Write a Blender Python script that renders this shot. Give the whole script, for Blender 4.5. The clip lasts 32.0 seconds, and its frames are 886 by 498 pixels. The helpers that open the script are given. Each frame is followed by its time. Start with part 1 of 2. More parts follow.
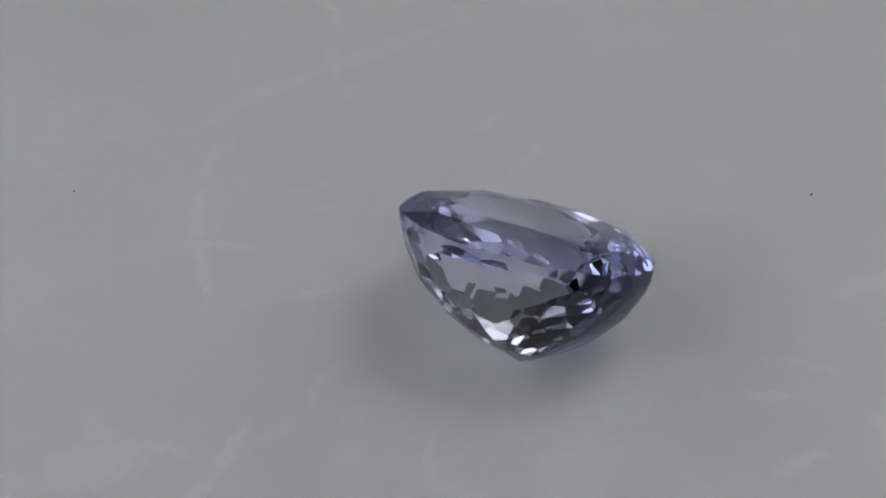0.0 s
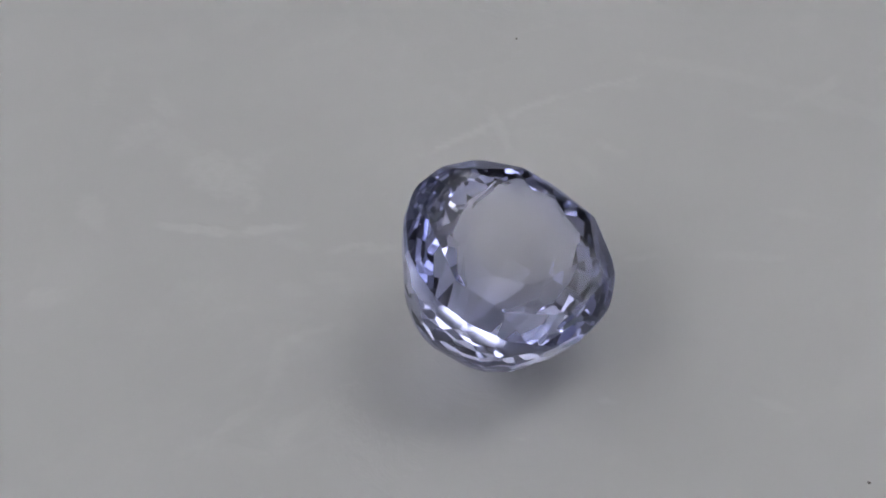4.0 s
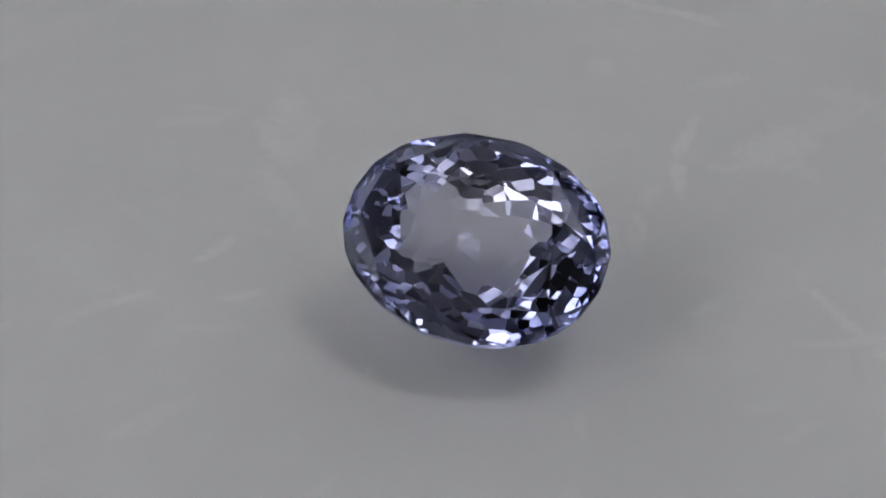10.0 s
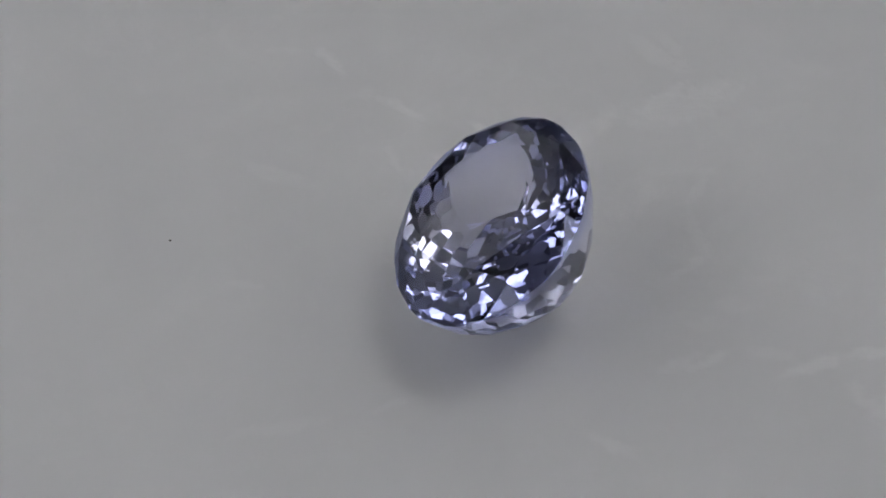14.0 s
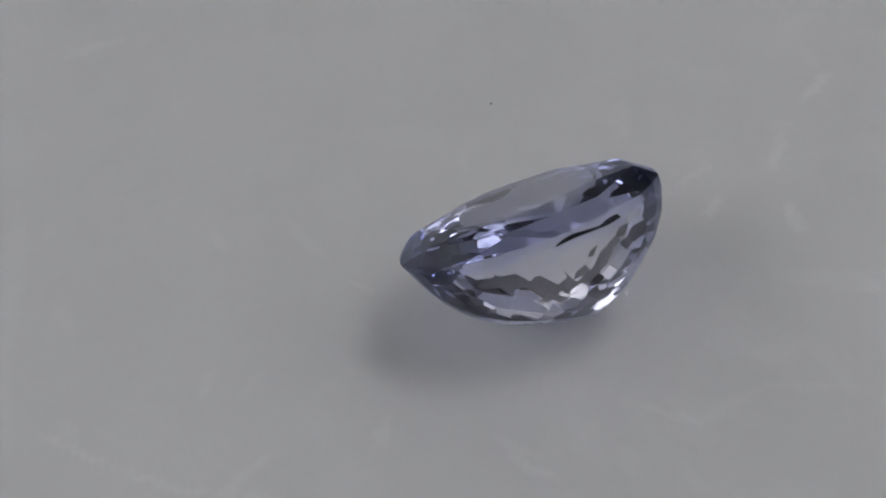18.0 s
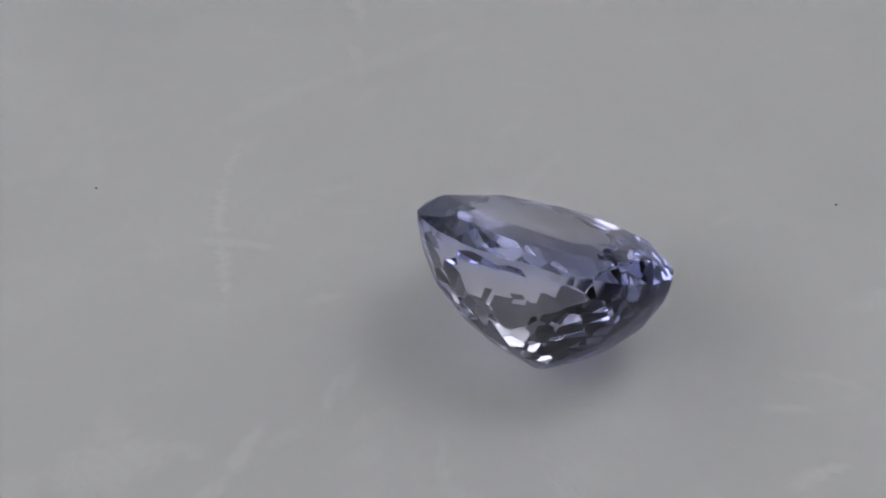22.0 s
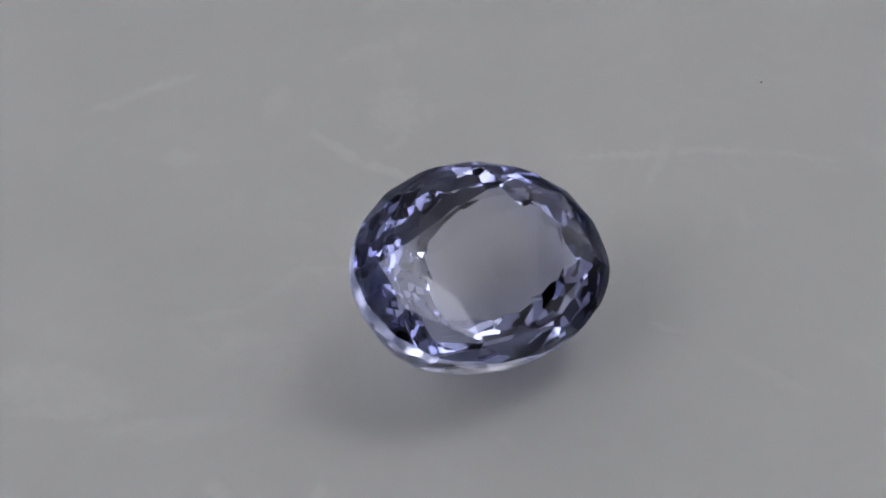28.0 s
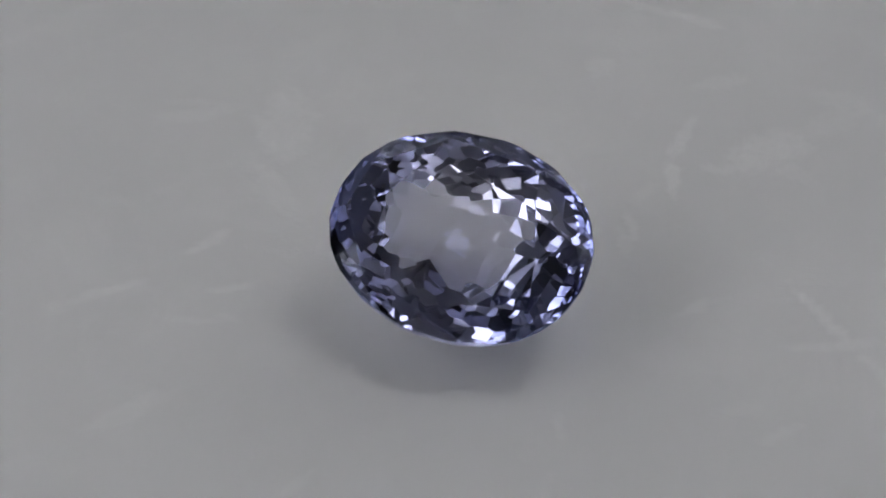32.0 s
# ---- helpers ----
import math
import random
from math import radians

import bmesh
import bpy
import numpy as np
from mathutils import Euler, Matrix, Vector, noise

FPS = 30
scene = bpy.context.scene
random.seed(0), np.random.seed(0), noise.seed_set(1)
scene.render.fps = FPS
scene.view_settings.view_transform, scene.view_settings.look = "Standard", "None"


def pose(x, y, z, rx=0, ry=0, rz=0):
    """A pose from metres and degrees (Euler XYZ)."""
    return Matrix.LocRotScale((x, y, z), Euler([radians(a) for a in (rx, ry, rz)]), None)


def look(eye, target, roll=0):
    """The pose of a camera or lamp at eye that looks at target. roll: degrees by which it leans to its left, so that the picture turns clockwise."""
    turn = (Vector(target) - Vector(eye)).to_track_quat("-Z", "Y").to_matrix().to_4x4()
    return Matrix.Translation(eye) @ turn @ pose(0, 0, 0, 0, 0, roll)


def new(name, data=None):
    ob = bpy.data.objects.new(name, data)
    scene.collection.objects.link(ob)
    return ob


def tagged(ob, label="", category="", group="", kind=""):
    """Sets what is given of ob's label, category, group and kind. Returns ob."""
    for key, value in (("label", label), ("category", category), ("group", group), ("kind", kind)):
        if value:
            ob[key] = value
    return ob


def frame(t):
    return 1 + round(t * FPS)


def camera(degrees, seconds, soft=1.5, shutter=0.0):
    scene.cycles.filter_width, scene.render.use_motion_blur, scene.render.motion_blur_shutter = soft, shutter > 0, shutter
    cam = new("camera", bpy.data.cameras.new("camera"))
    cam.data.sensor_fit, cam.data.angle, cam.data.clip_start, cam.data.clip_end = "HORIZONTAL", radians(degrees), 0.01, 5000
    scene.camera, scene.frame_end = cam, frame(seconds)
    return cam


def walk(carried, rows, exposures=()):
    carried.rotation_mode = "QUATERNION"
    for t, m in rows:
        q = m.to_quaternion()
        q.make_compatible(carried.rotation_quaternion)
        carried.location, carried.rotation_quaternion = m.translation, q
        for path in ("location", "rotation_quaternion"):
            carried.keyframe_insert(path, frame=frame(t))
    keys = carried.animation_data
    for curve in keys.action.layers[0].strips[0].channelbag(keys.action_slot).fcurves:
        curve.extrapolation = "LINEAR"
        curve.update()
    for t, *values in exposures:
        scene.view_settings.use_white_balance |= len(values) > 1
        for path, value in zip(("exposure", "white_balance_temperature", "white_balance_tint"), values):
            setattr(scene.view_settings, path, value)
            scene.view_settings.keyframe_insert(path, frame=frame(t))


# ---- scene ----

# ---- camera: stands still above the edge of a turntable; millimetres are written as MM ----
MM = 0.001
EYE = (-1.847 * MM, -35.590 * MM, 31.305 * MM)
TARGET = (-1.847 * MM, 3.762 * MM, 0.0)
cam = camera(32.44, 32.0, soft=1.9)
walk(cam, [(0.0, look(EYE, TARGET, -3.89)), (32.0, look(EYE, TARGET, -3.89))],
     exposures=[(0.0, -0.06), (1.0, 0.09), (4.5, 0.09), (6.5, -0.06), (15.0, -0.06), (18.0, -0.06), (19.0, 0.08), (25.5, 0.08), (27.5, -0.06), (32.0, -0.06)])

# ---- light: unseen fill strips added to wash the walls, and three small lamp panels ----
world = bpy.data.worlds.new("room_air")
scene.world = world
world.use_nodes = True
world.node_tree.nodes["Background"].inputs["Color"].default_value = (0.8, 0.9, 1.0, 1)
world.node_tree.nodes["Background"].inputs["Strength"].default_value = 0.02
LAMPS = [
    # azimuth from the back to the right, elevation, distance, width, strength
    (79, 64, 0.16, 0.086, 3.0),
    (-80, 45, 0.19, 0.072, 2.2),
    (-119, 39, 0.19, 0.100, 2.7),
]

WALL_WASH = 38.2

# ---- how the turntable turns ----
TURN = -16.441            # degrees a second, seen from above


def spin(t):
    return pose(0, 0, 0, 0, 0, TURN * t)


# how the stone leans on the turntable
REST = pose(0, 0, 0, 0, 0, 129.94) @ pose(0, 0, 0, 26.11, 0, 0) @ pose(0, 0, 0, 0, 9.08, 0)
# the film creeps over the platter with the stone on it: millimetres in sixteen seconds
CREEP = (0.388, -0.241)
STONE_RISE = 3.32        # height of the rim's middle over the film
STONE_AT = (1.099, -0.310)


# ---- material helpers ----
def material(name):
    m = bpy.data.materials.new(name)
    m.use_nodes = True
    nt = m.node_tree
    return m, nt, nt.nodes, nt.links, nt.nodes["Principled BSDF"]


def ramp(nodes, links, source, stops):
    r = nodes.new("ShaderNodeValToRGB")
    el = r.color_ramp.elements
    while len(el) < len(stops):
        el.new(0.5)
    for e, (p, c) in zip(el, stops):
        e.position, e.color = p, (*c, 1) if len(c) == 3 else c
    links.new(source, r.inputs["Fac"])
    return r.outputs["Color"]


def noise_tex(nodes, links, vector, scale, detail=4.0, rough=0.5, distortion=0.0):
    n = nodes.new("ShaderNodeTexNoise")
    n.inputs["Scale"].default_value = scale
    n.inputs["Detail"].default_value = detail
    n.inputs["Roughness"].default_value = rough
    n.inputs["Distortion"].default_value = distortion
    links.new(vector, n.inputs["Vector"])
    return n.outputs["Fac"]


def stone_material(name, rough):
    m, nt, nodes, links, b = material(name)
    nodes.remove(b)
    # tint zones stand in for long light paths inside: nearly clear in the middle, bluer towards the rim and most at
    # both ends
    tc = nodes.new("ShaderNodeTexCoord").outputs["Object"]
    along = []
    for axis, half in ((Vector((1, 0, 0)), 4.2), (Vector((0, 1, 0)), 3.2), (Vector((0, 0, 1)), 0.6)):
        way = REST.to_3x3() @ axis / half
        dot = nodes.new("ShaderNodeVectorMath")
        dot.operation = "DOT_PRODUCT"
        links.new(tc, dot.inputs[0])
        dot.inputs[1].default_value = way / MM
        along.append(math_node(nodes, links, "SUBTRACT", dot.outputs["Value"], way.z * STONE_RISE))
    ends, flanks = [math_node(nodes, links, "MULTIPLY", v, v) for v in along[:2]]
    height = nodes.new("ShaderNodeClamp")
    links.new(math_node(nodes, links, "ADD", along[2], 0.55), height.inputs["Value"])
    # this stand-in tint is strongest in the crown and weaker below the rim, hardly any on the lower flanks
    zones = []
    for square, low, rise in ((ends, 0.55, 0.3), (flanks, 0.12, 0.6)):
        share = math_node(nodes, links, "ADD", math_node(nodes, links, "MULTIPLY", height.outputs[0], rise), low)
        zones.append(math_node(nodes, links, "MULTIPLY", square, share))
    zone = math_node(nodes, links, "ADD", *zones)
    n = noise_tex(nodes, links, tc, 260.0, 2.0)
    zone = math_node(nodes, links, "ADD", zone, math_node(nodes, links, "MULTIPLY", n, 0.25))
    tint = ramp(nodes, links, zone, [(0.22, (0.912, 0.912, 0.962)), (0.86, (0.68, 0.718, 0.965))])
    g = nodes.new("ShaderNodeBsdfGlass")
    g.distribution = "MULTI_GGX"
    links.new(tint, g.inputs["Color"])
    g.inputs["Roughness"].default_value = rough
    g.inputs["IOR"].default_value = 1.762
    links.new(g.outputs[0], nodes["Material Output"].inputs["Surface"])
    return m


def math_node(nodes, links, op, a, b=None):
    n = nodes.new("ShaderNodeMath")
    n.operation = op
    for k, v in enumerate((a, b)):
        if v is None:
            continue
        if isinstance(v, (int, float)):
            n.inputs[k].default_value = v
        else:
            links.new(v, n.inputs[k])
    return n.outputs[0]


# sheen of creases, streaks and smears, put into the film's colour: both ends in millimetres from its middle, half
# width, strength
CREASE_SHEEN = [
    (18.4, -4.7, 17.3, -5.8, 0.20, 0.40), (17.1, -6.1, 15.2, -5.6, 0.22, 0.80), (-7.7, -4.2, -8.2, -5.8, 0.23, 0.72), (-8.2, -5.8, -9.9, -8.1, 0.22, 0.72),
    (4.9, 0.8, 4.6, 0.6, 0.12, 0.50), (4.3, -11.4, 3.6, -15.0, 0.81, 0.55), (5.0, -7.4, 5.7, -11.1, 0.42, 0.45), (-4.8, -1.7, -5.1, -2.8, 0.19, 0.50),
    (-0.1, 5.5, -0.1, 4.7, 0.16, 0.50), (-5.4, -2.4, -5.8, -3.5, 0.18, 0.60), (2.2, 9.1, 0.7, 6.8, 0.19, 0.35), (-5.3, 7.6, -6.6, 7.4, 0.22, 0.40),
]
STREAKS = [
    (-9.4, 11.0, -9.7, 8.2, 0.12, 0.60), (-9.7, 8.2, -9.7, 4.9, 0.15, 0.60), (-9.7, 4.9, -9.2, 1.8, 0.17, 0.80), (-5.2, 17.2, -5.1, 14.3, 0.14, 0.40),
    (-2.1, -5.1, -2.3, -6.6, 0.19, 0.45), (-2.3, -6.6, -0.0, -8.3, 0.23, 0.35), (-0.0, -8.3, 0.3, -10.1, 0.19, 0.40), (-7.5, 27.7, -6.5, 23.4, 0.22, 0.60),
    (-6.5, 23.4, -5.1, 18.9, 0.24, 0.70), (-5.7, 17.4, -5.2, 15.3, 0.22, 0.40), (10.4, -0.0, 12.7, 0.4, 0.32, 0.40), (8.9, 22.5, 10.7, 21.2, 0.27, 0.50),
    (-4.2, 14.2, -5.2, 12.8, 0.25, 0.35), (-8.7, 11.0, -9.1, 10.0, 0.19, 0.30), (0.9, -9.9, 0.4, -10.6, 0.24, 0.30),
]
SMEAR_SHEEN = [
    (-10.9, -17.1, -12.3, -15.3, 0.24, 0.55), (-12.4, -15.3, -13.4, -13.9, 0.35, 0.70), (5.0, -14.0, 4.8, -11.4, 0.30, 0.60), (-9.2, -5.0, -10.1, -4.4, 0.19, 0.50),
    (-4.7, 6.0, -6.0, 6.2, 0.26, 0.30), (12.9, -5.6, 10.6, -5.6, 0.23, 0.60), (8.3, -4.5, 7.0, -4.4, 0.19, 0.60), (10.0, -3.8, 8.4, -2.8, 0.14, 0.40),
    (8.0, -16.3, 6.4, -15.6, 0.22, 0.40), (-5.1, 1.9, -6.8, 1.5, 0.19, 0.50), (-7.8, 4.2, -10.3, 4.9, 0.21, 0.55), (8.6, -15.3, 5.6, -14.9, 0.37, 0.40),
    (8.4, -3.2, 7.9, -2.7, 0.15, 0.35), (7.6, -4.7, 7.1, -4.3, 0.14, 0.35), (13.3, -5.7, 13.3, -5.1, 0.34, 0.40), (-15.9, -5.4, -17.8, -5.8, 0.37, 0.35),
]
BLOTCHES = [
    (7.2, -7.5, 8.7, -6.7, 0.24, 0.80), (-12.8, -5.7, -10.7, -4.8, 0.86, 0.60), (-12.2, -4.1, -11.5, -3.9, 0.27, 0.50), (-7.2, -4.8, -6.5, -4.1, 0.27, 0.40),
    (-4.8, -5.7, -4.2, -5.2, 0.30, 0.35), (6.9, 4.3, 7.7, 4.9, 0.18, 0.40), (-10.7, 11.7, -5.9, 15.0, 0.40, 0.35), (-5.9, 15.0, -0.5, 18.2, 0.42, 0.35),
    (-12.9, -9.9, -11.2, -10.1, 0.39, 0.45), (-8.3, -12.9, -8.1, -12.3, 0.50, 0.50), (-15.3, -6.3, -13.5, -5.8, 0.57, 0.40), (-4.8, -4.7, -4.3, -3.8, 0.29, 0.30),
    (-0.2, 10.1, 0.9, 11.1, 0.19, 0.35), (-18.7, -7.9, -20.9, -6.7, 0.37, 0.30), (-15.2, -7.8, -16.1, -6.7, 0.55, 0.40), (-11.5, -4.1, -12.3, -3.1, 0.33, 0.30),
]


def film_material():
    m, nt, nodes, links, b = material("crinkled_white_film")
    tc = nodes.new("ShaderNodeTexCoord").outputs["Object"]
    # wandering coordinates, so that creases bend
    warp = nodes.new("ShaderNodeTexNoise")
    warp.inputs["Scale"].default_value, warp.inputs["Detail"].default_value = 90.0, 3.0
    links.new(tc, warp.inputs["Vector"])
    mix = nodes.new("ShaderNodeVectorMath")
    mix.operation = "MULTIPLY_ADD"
    links.new(warp.outputs["Color"], mix.inputs[0])
    mix.inputs[1].default_value = (0.012, 0.012, 0.0)
    links.new(tc, mix.inputs[2])
    vor = nodes.new("ShaderNodeTexVoronoi")
    vor.feature = "DISTANCE_TO_EDGE"
    vor.inputs["Scale"].default_value = 75.0
    links.new(mix.outputs[0], vor.inputs["Vector"])
    crease_sheen = ramp(nodes, links, vor.outputs["Distance"], [(0.0, (1, 1, 1)), (0.035, (0.5, 0.5, 0.5)), (0.10, (0, 0, 0))])
    patch = ramp(nodes, links, noise_tex(nodes, links, tc, 110.0, 3.0, 0.6), [(0.47, (0, 0, 0)), (0.66, (1, 1, 1))])
    streak = math_node(nodes, links, "MULTIPLY", crease_sheen, patch)
    smear = ramp(nodes, links, noise_tex(nodes, links, mix.outputs[0], 330.0, 6.0, 0.7), [(0.50, (0, 0, 0)), (0.72, (1, 1, 1))])
    smear = math_node(nodes, links, "MULTIPLY", smear, ramp(nodes, links, noise_tex(nodes, links, tc, 60.0, 3.0, 0.6), [(0.45, (0, 0, 0)), (0.66, (1, 1, 1))]))
    marks = math_node(nodes, links, "ADD", math_node(nodes, links, "MULTIPLY", streak, 0.20), math_node(nodes, links, "MULTIPLY", smear, 0.36))
    sheen_attr = nodes.new("ShaderNodeAttribute")
    sheen_attr.attribute_name = "crease_sheen"
    placed = sheen_attr.outputs["Fac"]
    grain = ramp(nodes, links, noise_tex(nodes, links, mix.outputs[0], 700.0, 5.0, 0.7, 1.5), [(0.30, (0.5, 0.5, 0.5)), (0.62, (1, 1, 1))])
    marks = math_node(nodes, links, "ADD", marks, math_node(nodes, links, "MULTIPLY", placed, grain))
    marks = math_node(nodes, links, "MINIMUM", marks, 1.0)
    big = noise_tex(nodes, links, tc, 70.0, 4.0, 0.6)
    ground = ramp(nodes, links, big, [(0.3, (0.72, 0.722, 0.73)), (0.7, (0.77, 0.77, 0.778))])
    # the marks hold the wrinkles' glints as a lighter base colour
    paint = nodes.new("ShaderNodeMix")
    paint.data_type = "RGBA"
    links.new(marks, paint.inputs["Factor"])
    links.new(ground, paint.inputs["A"])
    paint.inputs["B"].default_value = (0.89, 0.89, 0.895, 1)
    links.new(paint.outputs["Result"], b.inputs["Base Color"])
    b.inputs["Roughness"].default_value = 0.55
    b.inputs["Specular IOR Level"].default_value = 0.35
    bump = nodes.new("ShaderNodeBump")
    bump.inputs["Strength"].default_value = 0.35
    bump.inputs["Distance"].default_value = 0.0004
    height = math_node(nodes, links, "ADD", math_node(nodes, links, "MULTIPLY", marks, 0.35), big)
    links.new(height, bump.inputs["Height"])
    links.new(bump.outputs["Normal"], b.inputs["Normal"])
    return m


def plain_material(name, color, rough=0.6):
    m, nt, nodes, links, b = material(name)
    tc = nodes.new("ShaderNodeTexCoord").outputs["Object"]
    n = noise_tex(nodes, links, tc, 8.0)
    lo = tuple(c * 0.9 for c in color)
    links.new(ramp(nodes, links, n, [(0.3, lo), (0.7, color)]), b.inputs["Base Color"])
    b.inputs["Roughness"].default_value = rough
    return m


def glow_material(name, strength):
    m, nt, nodes, links, b = material(name)
    b.inputs["Base Color"].default_value = (0.8, 0.8, 0.8, 1)
    b.inputs["Emission Color"].default_value = (0.975, 0.975, 1.0, 1)
    b.inputs["Emission Strength"].default_value = strength
    return m


def diffuser_material(size, strength):
    """A softbox front: brightest over its middle, fading towards the edges."""
    m, nt, nodes, links, b = material("lamp_glow")
    b.inputs["Base Color"].default_value = (0.8, 0.8, 0.8, 1)
    b.inputs["Emission Color"].default_value = (0.975, 0.975, 1.0, 1)
    xyz = nodes.new("ShaderNodeSeparateXYZ")
    links.new(nodes.new("ShaderNodeTexCoord").outputs["Object"], xyz.inputs[0])
    fades = []
    for axis in ("X", "Y"):
        inset = math_node(nodes, links, "SUBTRACT", size / 2, math_node(nodes, links, "ABSOLUTE", xyz.outputs[axis]))
        fade = nodes.new("ShaderNodeMapRange")
        fade.interpolation_type = "SMOOTHSTEP"
        fade.inputs["From Max"].default_value = size * 0.3
        links.new(inset, fade.inputs["Value"])
        fades.append(fade.outputs["Result"])
    links.new(math_node(nodes, links, "MULTIPLY", math_node(nodes, links, "MULTIPLY", *fades), strength), b.inputs["Emission Strength"])
    return m


STONE = stone_material("pale_blue_stone", 0.008)
FROSTED = stone_material("frosted_stone_rim", 0.16)
FILM = film_material()
WALL = plain_material("white_wall_paint", (0.78, 0.78, 0.78))
DESK = plain_material("white_desk_top", (0.65, 0.65, 0.65))
# dark tones on unseen surfaces, so that the stone's facets reflect dark
REFLECTION_DARK = plain_material("black_reflection_wall", (0.10, 0.10, 0.103), 0.8)
OVERHEAD = plain_material("dark_reflection_ceiling", (0.13, 0.13, 0.133), 0.8)
WHITE = plain_material("white_plastic", (0.75, 0.75, 0.75), 0.35)
LINT = plain_material("dark_lint", (0.18, 0.17, 0.16), 0.9)
DARK = plain_material("black_plastic", (0.02, 0.02, 0.02), 0.4)


# ---- mesh helpers ----
def part(name, bm, mat, parent=None, label=""):
    me = bpy.data.meshes.new(name)
    bm.normal_update()
    bm.to_mesh(me)
    bm.free()
    me.materials.append(mat)
    ob = new(name, me)
    if parent:
        ob.parent = parent
    if label:
        ob["label"] = label
    return ob


def box(cx, cy, cz, sx, sy, sz, bevel=0.0):
    bm = bmesh.new()
    bmesh.ops.create_cube(bm, size=1)
    bmesh.ops.scale(bm, vec=(sx, sy, sz), verts=bm.verts)
    if bevel:
        bmesh.ops.bevel(bm, geom=bm.edges[:], offset=bevel, segments=2, affect="EDGES")
    bmesh.ops.translate(bm, vec=(cx, cy, cz), verts=bm.verts)
    return bm


# ---- an unseen room added to close the place ----
def room():
    x, y, top, low, th = 1.6, 1.6, 1.7, -0.77, 0.1
    for name, args in (
        ("wall_north", (0, y + th / 2, (top + low) / 2, 2 * x + 2 * th, th, top - low)),
        ("wall_south", (0, -y - th / 2, (top + low) / 2, 2 * x + 2 * th, th, top - low)),
        ("wall_east", (x + th / 2, 0, (top + low) / 2, th, 2 * y, top - low)),
        ("wall_west", (-x - th / 2, 0, (top + low) / 2, th, 2 * y, top - low)),
        ("ceiling", (0, 0, top + th / 2, 2 * x + 2 * th, 2 * y + 2 * th, th)),
        ("floor", (0, 0, low - th / 2, 2 * x + 2 * th, 2 * y + 2 * th, th)),
    ):
        # ceiling and south wall are darkened only for the reflections in the stone
        paint, tone = {"ceiling": (OVERHEAD, "dark"), "wall_south": (REFLECTION_DARK, "black")}.get(name, (WALL, "white"))
        tagged(part(name, box(*args), paint), kind="structure", label="plain " + tone + " unseen " + name.split("_")[0])
    tagged(part("desk_top", box(0, 0, -0.035, 1.2, 0.9, 0.03, 0.003), DESK), label="plain white desk top under the turntable", kind="structure")


# ---- turntable with its crinkled film ----
def turned(rings, n=96):
    bm = bmesh.new()
    rows = []
    for r, z in rings:
        if r == 0:
            rows.append([bm.verts.new((0, 0, z))])
        else:
            rows.append([bm.verts.new((r * math.cos(2 * math.pi * i / n), r * math.sin(2 * math.pi * i / n), z)) for i in range(n)])
    for a, b in zip(rows, rows[1:]):
        for i in range(n):
            j = (i + 1) % n
            loop = [a[i % len(a)], b[i % len(b)], b[j % len(b)], a[j % len(a)]]
            bm.faces.new(list(dict.fromkeys(loop)))
    bmesh.ops.recalc_face_normals(bm, faces=bm.faces)
    return bm


def sheen_field(x, y):
    """How far the film's colour is lightened for the sheen of creases and smears, at points in millimetres: each is a
    bent, ragged spindle.
    """
    spots = [Vector((a * 0.35, b * 0.35, 0.0)) for a, b in zip(x, y)]
    wave = np.array([(noise.noise(v), noise.noise(v + Vector((7, 3, 1)))) for v in spots])
    fine = np.array([(noise.noise(v * 5.1), noise.noise(v * 5.1 + Vector((2, 9, 4))), noise.fractal(v * 7.0, 0.6, 2.2, 4)) for v in spots])
    bx = x + 0.30 * wave[:, 0] + 0.16 * fine[:, 0]
    by = y + 0.30 * wave[:, 1] + 0.16 * fine[:, 1]
    field = np.zeros(len(x))
    for x0, y0, x1, y1, half, strength in CREASE_SHEEN + STREAKS + SMEAR_SHEEN + BLOTCHES:
        length = math.hypot(x1 - x0, y1 - y0)
        ux, uy = (x1 - x0) / length, (y1 - y0) / length
        mx, my = bx - (x0 + x1) / 2, by - (y0 + y1) / 2
        along, across = (mx * ux + my * uy) / (length * 0.5 + half), (my * ux - mx * uy) / (half * 1.25)
        spindle = np.clip(1.35 - along ** 2 - across ** 2 + 0.55 * fine[:, 2], 0.0, 1.0)
        field = np.maximum(field, strength * (0.45 + 0.35 * strength) * spindle ** 1.3)
    return field


def film_cover(base):
    n, radii = 640, [0.03 + 0.21 * i for i in range(144)] + [34, 42, 52, 62, 70, 72.5]
    ang = np.linspace(0, 2 * math.pi, n, endpoint=False)
    x = np.concatenate([r * np.cos(ang) for r in radii])
    y = np.concatenate([r * np.sin(ang) for r in radii])
    field = sheen_field(x, y)
    field[144 * n:] = 0
    verts = np.column_stack((x * MM, y * MM, (0.012 * field - 0.0121) * MM))
    low = [(r * math.cos(a) * MM, r * math.sin(a) * MM, z * MM) for r, z in ((73, -0.15), (73, -0.35)) for a in ang]
    rings = len(radii) + 2
    loop = np.arange(n)
    faces = [tuple(range(n))]
    for k in range(rings - 1):
        a, b = k * n + loop, k * n + (loop + 1) % n
        faces += np.column_stack((a, a + n, b + n, b)).tolist()
    faces.append(tuple(range(rings * n - 1, (rings - 1) * n - 1, -1)))
    me = bpy.data.meshes.new("film_cover")
    me.from_pydata(verts.tolist() + low, [], faces)
    me.attributes.new("crease_sheen", "FLOAT", "POINT").data.foreach_set("value", np.concatenate((field, np.zeros(2 * n))).astype(np.float32))
    me.polygons.foreach_set("use_smooth", [True] * len(me.polygons))
    me.materials.append(FILM)
    ob = new("film_cover", me)
    ob.parent = base
    ob["label"] = "crinkled white plastic film"


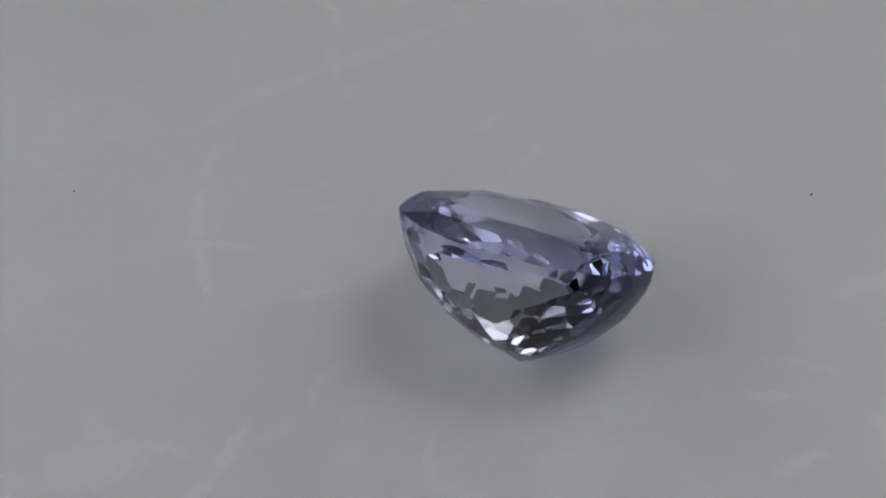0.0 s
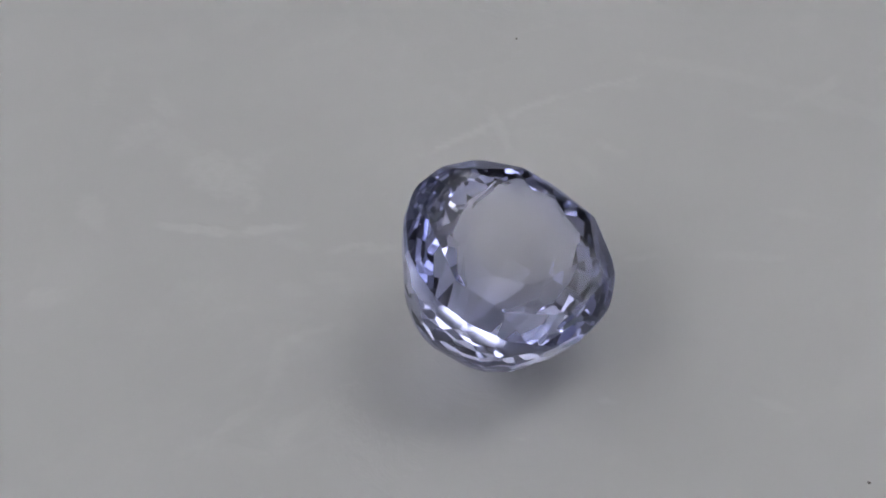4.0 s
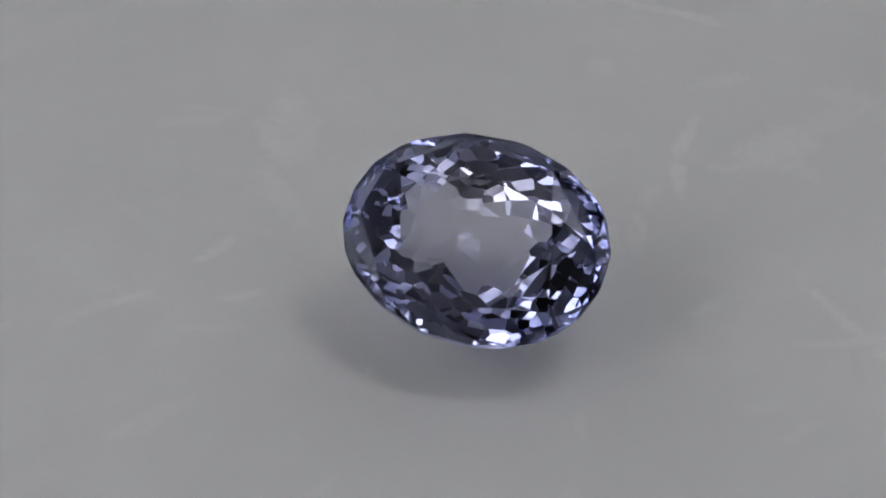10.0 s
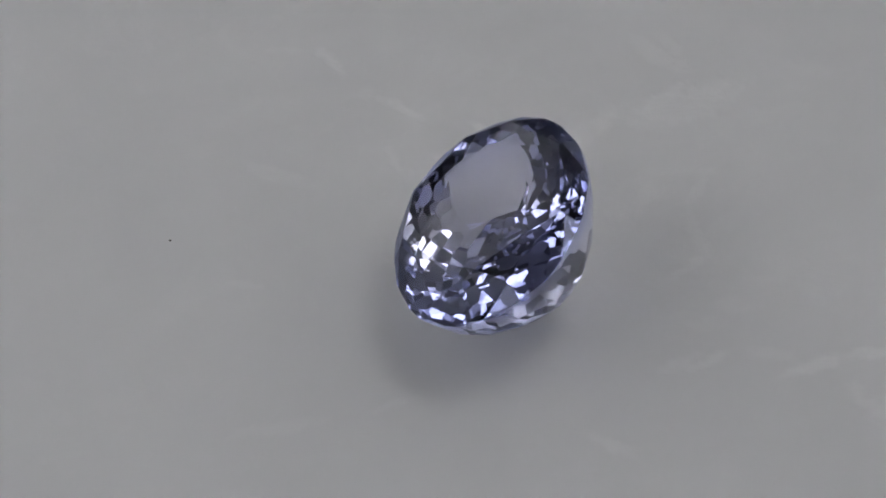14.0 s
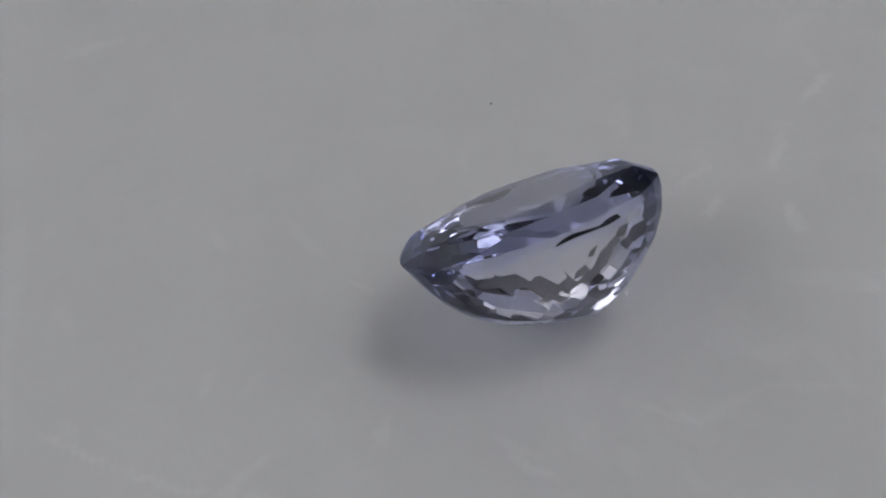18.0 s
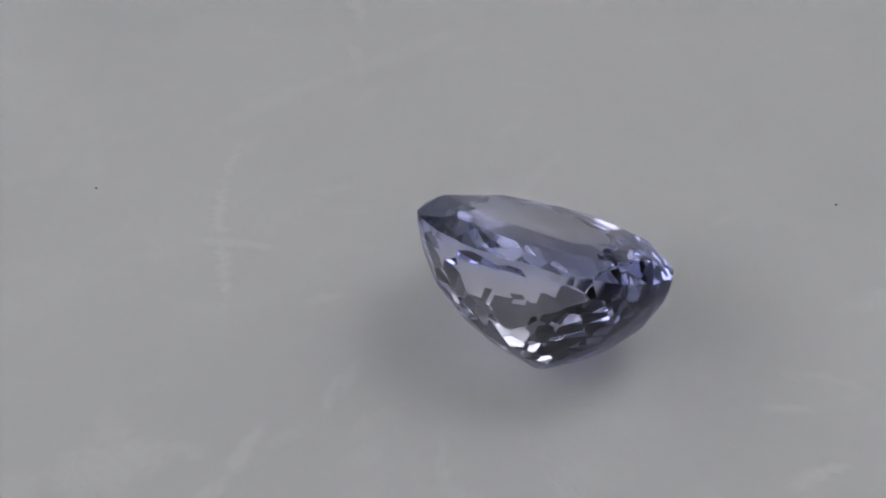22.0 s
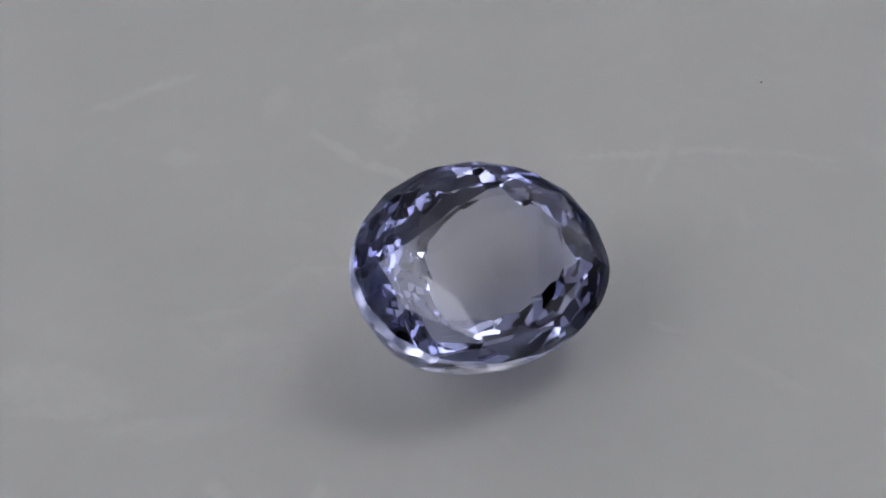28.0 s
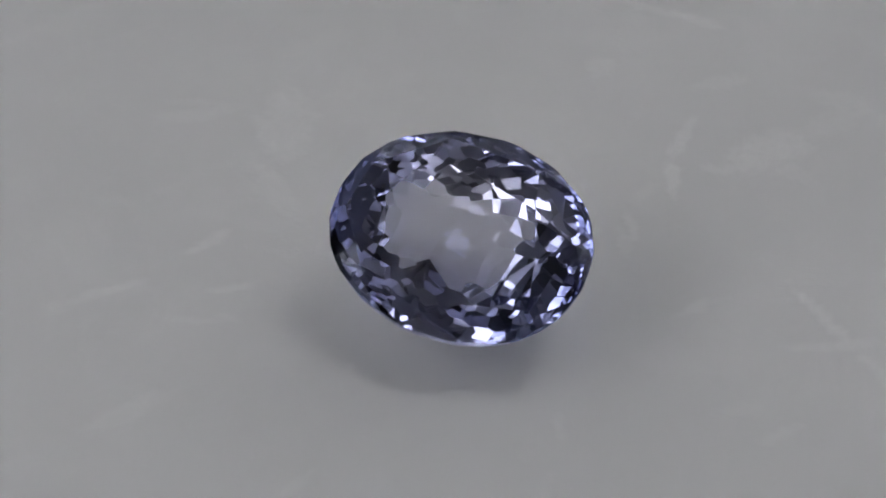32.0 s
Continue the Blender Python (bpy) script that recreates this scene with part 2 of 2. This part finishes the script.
def turntable():
    base = tagged(new("turntable"), "white round turntable covered with crinkled plastic film", "turntable")
    part("platter", turned([(0.0, -0.0004), (0.07, -0.0004), (0.0745, -0.0006), (0.075, -0.0012), (0.075, -0.0114), (0.0745, -0.012), (0.0, -0.012)]), WHITE, base, "white plastic platter")
    film_cover(base)
    bm = bmesh.new()
    bmesh.ops.create_cone(bm, cap_ends=True, segments=64, radius1=0.05, radius2=0.05, depth=0.008)
    bmesh.ops.translate(bm, vec=(0, 0, -0.016), verts=bm.verts)
    part("foot", bm, DARK, base, "black turntable foot")
    return base


# ---- the cut stone: a body of half-spaces, one a facet ----
HALF_LENGTH, HALF_WIDTH = 4.438, 3.233
CROWN, PAVILION, GIRDLE, BAND = 0.553, 3.525, 0.08, 0.05
STAR_REACH, STAR_RISE = 0.864, 0.426
CULET_OFF = (-1.041, 0.045)
# broad flat cuts on the long sides: azimuth, dip, distance from the middle
BROAD = [(98, -23, 3.155), (-84, -24, 3.11)]
# depth, first azimuth, step, number of facets, trim
PAVILION_ROWS = [(0.05, 7.5, 22.5, 16, 0.998), (0.13, -30, 15, 5, 0.996), (0.13, 150, 15, 5, 0.996), (0.18, 18.75, 22.5, 16, 0.995), (0.24, -37.5, 15, 6, 0.995), (0.24, 142.5, 15, 6, 0.995),
                 (0.31, 7.5, 22.5, 16, 0.993), (0.43, 18.75, 22.5, 16, 0.993), (0.54, 7.5, 18, 20, 0.993), (0.65, 16.5, 18, 20, 0.992),
                 (0.75, 7.5, 18, 20, 0.991), (0.84, 16.5, 18, 20, 0.991), (0.92, 7.5, 18, 20, 0.991)]


def girdle_point(a):
    c, s = math.cos(a), math.sin(a)
    m = (1 + 0.021 * c + 0.024 * s - 0.054 * math.cos(2 * a) + 0.003 * math.sin(2 * a)
         - 0.002 * math.cos(3 * a) - 0.004 * math.sin(3 * a) - 0.025 * math.cos(4 * a) - 0.002 * math.sin(4 * a))
    return (math.copysign(abs(c) ** 1.138, c) * HALF_LENGTH * m, math.copysign(abs(s) ** 1.089, s) * HALF_WIDTH * m)


def pavilion_point(a, u):
    x, y = girdle_point(a)
    q = math.exp(0.476 * math.cos(a) - 0.101 * math.sin(a) - 0.158 * math.cos(2 * a) - 0.011 * math.sin(2 * a)
                 - 0.078 * math.cos(3 * a) + 0.046 * math.sin(3 * a) - 0.026 * math.cos(4 * a) - 0.006 * math.sin(4 * a))
    lean = max(u, 0.0) ** 0.728
    z = -GIRDLE / 2 - u * PAVILION - BAND * math.sin(a) ** 2 * max(0.0, 1 - u * 3)
    return Vector((x * (1 - u ** (2.386 * q)) ** 0.778 + CULET_OFF[0] * lean, y * (1 - u ** (1.144 * q)) ** 0.481 + CULET_OFF[1] * lean, z))


# corners of the hand-cut table, each in (x, y) from the stone's middle
TABLE_CORNERS = [(2.68, 0.04), (1.97, 1.51), (0.13, 1.75), (-1.99, 1.19), (-2.39, 0.12), (-1.80, -0.96), (-0.22, -1.56), (1.37, -2.06)]


def stone_planes():
    planes = []
    turn = 2 * math.pi
    cloud = [pavilion_point(turn * i / 96, u / 24) for i in range(96) for u in range(25)]
    cloud += [Vector((*girdle_point(turn * i / 96), GIRDLE / 2)) for i in range(96)]
    cloud = np.array([tuple(v) for v in cloud])
    rim = np.array([(*girdle_point(turn * i / 192), GIRDLE / 2) for i in range(192)])
    top = GIRDLE / 2 + CROWN
    planes.append(("table", Vector((0, 0, 1)), top))
    # crown: eight stars, eight kites, sixteen upper girdle facets
    corners = [Vector((x, y, top)) for x, y in TABLE_CORNERS]
    angles = [math.atan2(y / HALF_WIDTH, x / HALF_LENGTH) for x, y in TABLE_CORNERS]
    mids, rims = [], []
    for i in range(8):
        a0, a1 = angles[i], angles[(i + 1) % 8]
        a1 += turn if a1 < a0 else 0
        x, y = girdle_point((a0 + a1) / 2)
        mids.append(Vector((x * STAR_REACH, y * STAR_REACH, GIRDLE / 2 + STAR_RISE)))
        rims.append([Vector((*girdle_point(a0 + (a1 - a0) * k / 2), GIRDLE / 2)) for k in (0, 1, 2)])
    solid = np.concatenate([np.array([tuple(v) for v in corners + mids]), rim])

    def crown_facet(p, q, r, ease=1.0):
        n = (q - p).cross(r - p).normalized()
        n = n if n.z > 0 else -n
        reach = float(np.max(solid @ np.array(n)))
        planes.append(("crown", n, ease * reach + (1 - ease) * n.dot(p)))

    for i in range(8):
        t0, t1, m0, m1 = corners[i], corners[(i + 1) % 8], mids[i - 1], mids[i]
        crown_facet(t0, t1, m1)
        crown_facet(t0, m0, m1)
        crown_facet(m0, m1, rims[i][0])
        crown_facet(m1, rims[i][0], rims[i][1], 0.7)
        crown_facet(m1, rims[i][1], rims[i][2], 0.7)
    # girdle
    for i in range(72):
        a = turn * (i + 0.5) / 72
        e = 0.01
        p, q = Vector((*girdle_point(a - e), 0)), Vector((*girdle_point(a + e), 0))
        d = q - p
        n = Vector((d.y, -d.x, 0)).normalized()
        planes.append(("girdle", n, float(np.max(cloud @ np.array(n)))))
        if i % 9 in (2, 6):
            planes.append(("girdle", n, float(np.max(cloud @ np.array(n))) * 0.992))
    # pavilion: broad facets under the girdle, then rows of lozenges, each turned by half a step
    for u, first, step, count, trim in PAVILION_ROWS:
        for i in range(count):
            a = math.radians(first + step * i)
            e = 0.02
            du = pavilion_point(a, u + e) - pavilion_point(a, u - e)
            da = pavilion_point(a + e, u) - pavilion_point(a - e, u)
            n = du.cross(da).normalized()
            if n.dot(pavilion_point(a, u) - Vector((CULET_OFF[0] * u, CULET_OFF[1] * u, 0))) < 0:
                n = -n
            planes.append(("pavilion", n, float(np.max(cloud @ np.array(n))) * trim))
    for az, dip, far in BROAD:
        a, e = radians(az), radians(dip)
        planes.append(("pavilion", Vector((math.cos(a) * math.cos(e), math.sin(a) * math.cos(e), math.sin(e))), far))
    return planes


def cut_body(planes):
    s = 9.0
    cube = [(Vector((1, 0, 0)), s), (Vector((-1, 0, 0)), s), (Vector((0, 1, 0)), s), (Vector((0, -1, 0)), s), (Vector((0, 0, 1)), s), (Vector((0, 0, -1)), s)]
    facets = []
    for n, d in cube:
        u = n.orthogonal().normalized()
        v = n.cross(u)
        facets.append(["waste", n, [n * d + u * a * s + v * b * s for a, b in ((1, 1), (-1, 1), (-1, -1), (1, -1))]])
    for kind, n, d in planes:
        rim, kept = [], []
        for k, m, poly in facets:
            out = []
            for p, q in zip(poly, poly[1:] + poly[:1]):
                dp, dq = n.dot(p) - d, n.dot(q) - d
                if dp <= 1e-9:
                    out.append(p)
                if (dp < -1e-9 and dq > 1e-9) or (dp > 1e-9 and dq < -1e-9):
                    x = p + (q - p) * (dp / (dp - dq))
                    out.append(x)
                    rim.append(x)
                elif abs(dp) <= 1e-9:
                    rim.append(p)
            if len(out) > 2:
                kept.append([k, m, out])
        facets = kept
        if len(rim) > 2:
            c = sum(rim, Vector()) / len(rim)
            u = n.orthogonal().normalized()
            v = n.cross(u)
            rim.sort(key=lambda p: math.atan2((p - c).dot(v), (p - c).dot(u)))
            clean = []
            for p in rim:
                if not clean or (p - clean[-1]).length > 1e-5:
                    clean.append(p)
            if len(clean) > 2 and (clean[0] - clean[-1]).length < 1e-5:
                clean.pop()
            if len(clean) > 2:
                facets.append([kind, n, clean])
    return facets


def gemstone():
    facets = cut_body(stone_planes())
    low = min((REST.to_3x3() @ p).z for k, n, poly in facets for p in poly)
    base = tagged(new("gemstone"), "pale violet-blue oval faceted gemstone tilted on its side", "gemstone")
    names = {"table": "table_facet", "crown": "crown", "girdle": "girdle", "pavilion": "pavilion"}
    for kind, name in names.items():
        bm = bmesh.new()
        made = {}
        for k, n, poly in facets:
            if k != kind:
                continue
            loop = []
            for p in poly:
                key = (round(p.x, 4), round(p.y, 4), round(p.z, 4))
                if key not in made:
                    w = REST.to_3x3() @ Vector(key)
                    made[key] = bm.verts.new((w.x * MM, w.y * MM, (w.z - low) * MM))
                loop.append(made[key])
            loop = list(dict.fromkeys(loop))
            if len(loop) > 2:
                f = bm.faces.new(loop)
                f.normal_update()
                if f.normal.dot(REST.to_3x3() @ n) < 0:
                    f.normal_flip()
        part(name, bm, FROSTED if kind == "girdle" else STONE, base, "thin frosted rim" if kind == "girdle" else "")
    return base


def lamp(az, el, dist, size, strength):
    az, el = radians(az), radians(el)
    place = Vector((math.sin(az) * math.cos(el), math.cos(az) * math.cos(el), math.sin(el))) * dist
    m = look(place, (0, 0, 0))
    ob = tagged(new("lamp_panel"), "slim square light panel on a black stand beside the turntable", "lamp", "lamps round the turntable")
    out = Vector((place.x, place.y, 0)).normalized() * (size * 0.5 * math.sin(el) + 0.06)
    foot = Vector((place.x, place.y, 0)) + out
    ob.location = (foot.x, foot.y, -0.02)
    inv = Matrix.Translation(-Vector(ob.location))

    def piece(name, bm, mat, label=""):
        bmesh.ops.transform(bm, matrix=inv, verts=bm.verts)
        return part(name, bm, mat, ob, label)

    bm = box(0, 0, 0.014, size + 0.016, size + 0.016, 0.02, 0.003)
    bmesh.ops.transform(bm, matrix=m, verts=bm.verts)
    piece("housing", bm, DARK)
    front = part("diffuser", box(0, 0, 0.002, size, size, 0.004, 0.0008), diffuser_material(size, strength), ob, "glowing white diffuser")
    front.matrix_local = inv @ m
    back = m @ Vector((0, 0, 0.02))
    bm = box(foot.x, foot.y, -0.016, 0.1, 0.1, 0.008, 0.002)
    piece("base_plate", bm, DARK)
    bm = bmesh.new()
    bmesh.ops.create_cone(bm, cap_ends=True, segments=16, radius1=0.005, radius2=0.005, depth=back.z + 0.03)
    bmesh.ops.translate(bm, vec=(foot.x, foot.y, (back.z + 0.03) / 2 - 0.015), verts=bm.verts)
    piece("pole", bm, DARK)
    top = Vector((foot.x, foot.y, back.z))
    d = back - top
    bm = bmesh.new()
    bmesh.ops.create_cone(bm, cap_ends=True, segments=12, radius1=0.004, radius2=0.004, depth=d.length)
    bmesh.ops.transform(bm, matrix=Matrix.Translation((top + back) / 2) @ d.to_track_quat("Z", "Y").to_matrix().to_4x4(), verts=bm.verts)
    piece("arm", bm, DARK)
    return ob


def fill_cove(side, share, length=2.8):
    """An added, unseen ledge on a wall (turned about the room's middle) that hides a fill strip behind its lip and
    washes the wall above it.
    """
    ob = tagged(new("fill_cove"), "added unseen white wall ledge with a hidden fill strip washing the wall", "cove light", "ledge lights round the room")
    ob.matrix_world = pose(0, 0, 0, 0, 0, side) @ pose(0, 1.42, 0.42)
    part("ledge", box(0, 0, 0, length, 0.36, 0.03, 0.003), WALL, ob)
    part("lip", box(0, -0.165, 0.045, length, 0.03, 0.06, 0.003), WALL, ob)
    part("fill_strip", box(0, -0.11, 0.021, length - 0.1, 0.05, 0.012, 0.002), glow_material("fill_glow", WALL_WASH * share), ob, "added glowing white fill strip")


room()
fill_cove(0, 0.55, 2.4)
fill_cove(90, 0.7)
fill_cove(-90, 0.95)
table = turntable()
stone = gemstone()
for row in LAMPS:
    lamp(*row)


def dust_speck(length, turn):
    bm = bmesh.new()
    bmesh.ops.create_icosphere(bm, subdivisions=2, radius=1.0)
    for v in bm.verts:
        v.co *= 1 + 0.25 * noise.noise(v.co * 2.1)
    bmesh.ops.scale(bm, vec=(length * MM, 0.035 * MM, 0.03 * MM), verts=bm.verts)
    bmesh.ops.rotate(bm, matrix=Matrix.Rotation(radians(turn), 3, "Z"), verts=bm.verts)
    bmesh.ops.translate(bm, vec=(0, 0, 0.026 * MM), verts=bm.verts)
    return tagged(part("dust_speck", bm, LINT), "tiny dark speck of lint on the white film", "dust speck", "specks on the film")


specks = [(dust_speck(0.055, 20), 11.1, 5.1), (dust_speck(0.05, -35), -14.35, 8.2)]


def creep(t, x=0.0, y=0.0):
    # steady at first, slowing in the second turn
    k = (t - 16) / 16 if t < 20 else 0.25 + 0.5625 * (1 - math.exp((20 - t) / 9))
    return spin(t) @ pose((x + CREEP[0] * k) * MM, (y + CREEP[1] * k) * MM, 0.0)


def motions():
    walk(table, [(t, creep(t)) for t in range(0, 33)])
    walk(stone, [(t, creep(t, *STONE_AT)) for t in range(0, 33)])
    for speck, x, y in specks:
        walk(speck, [(t, creep(t, x, y)) for t in range(0, 33)])


motions()
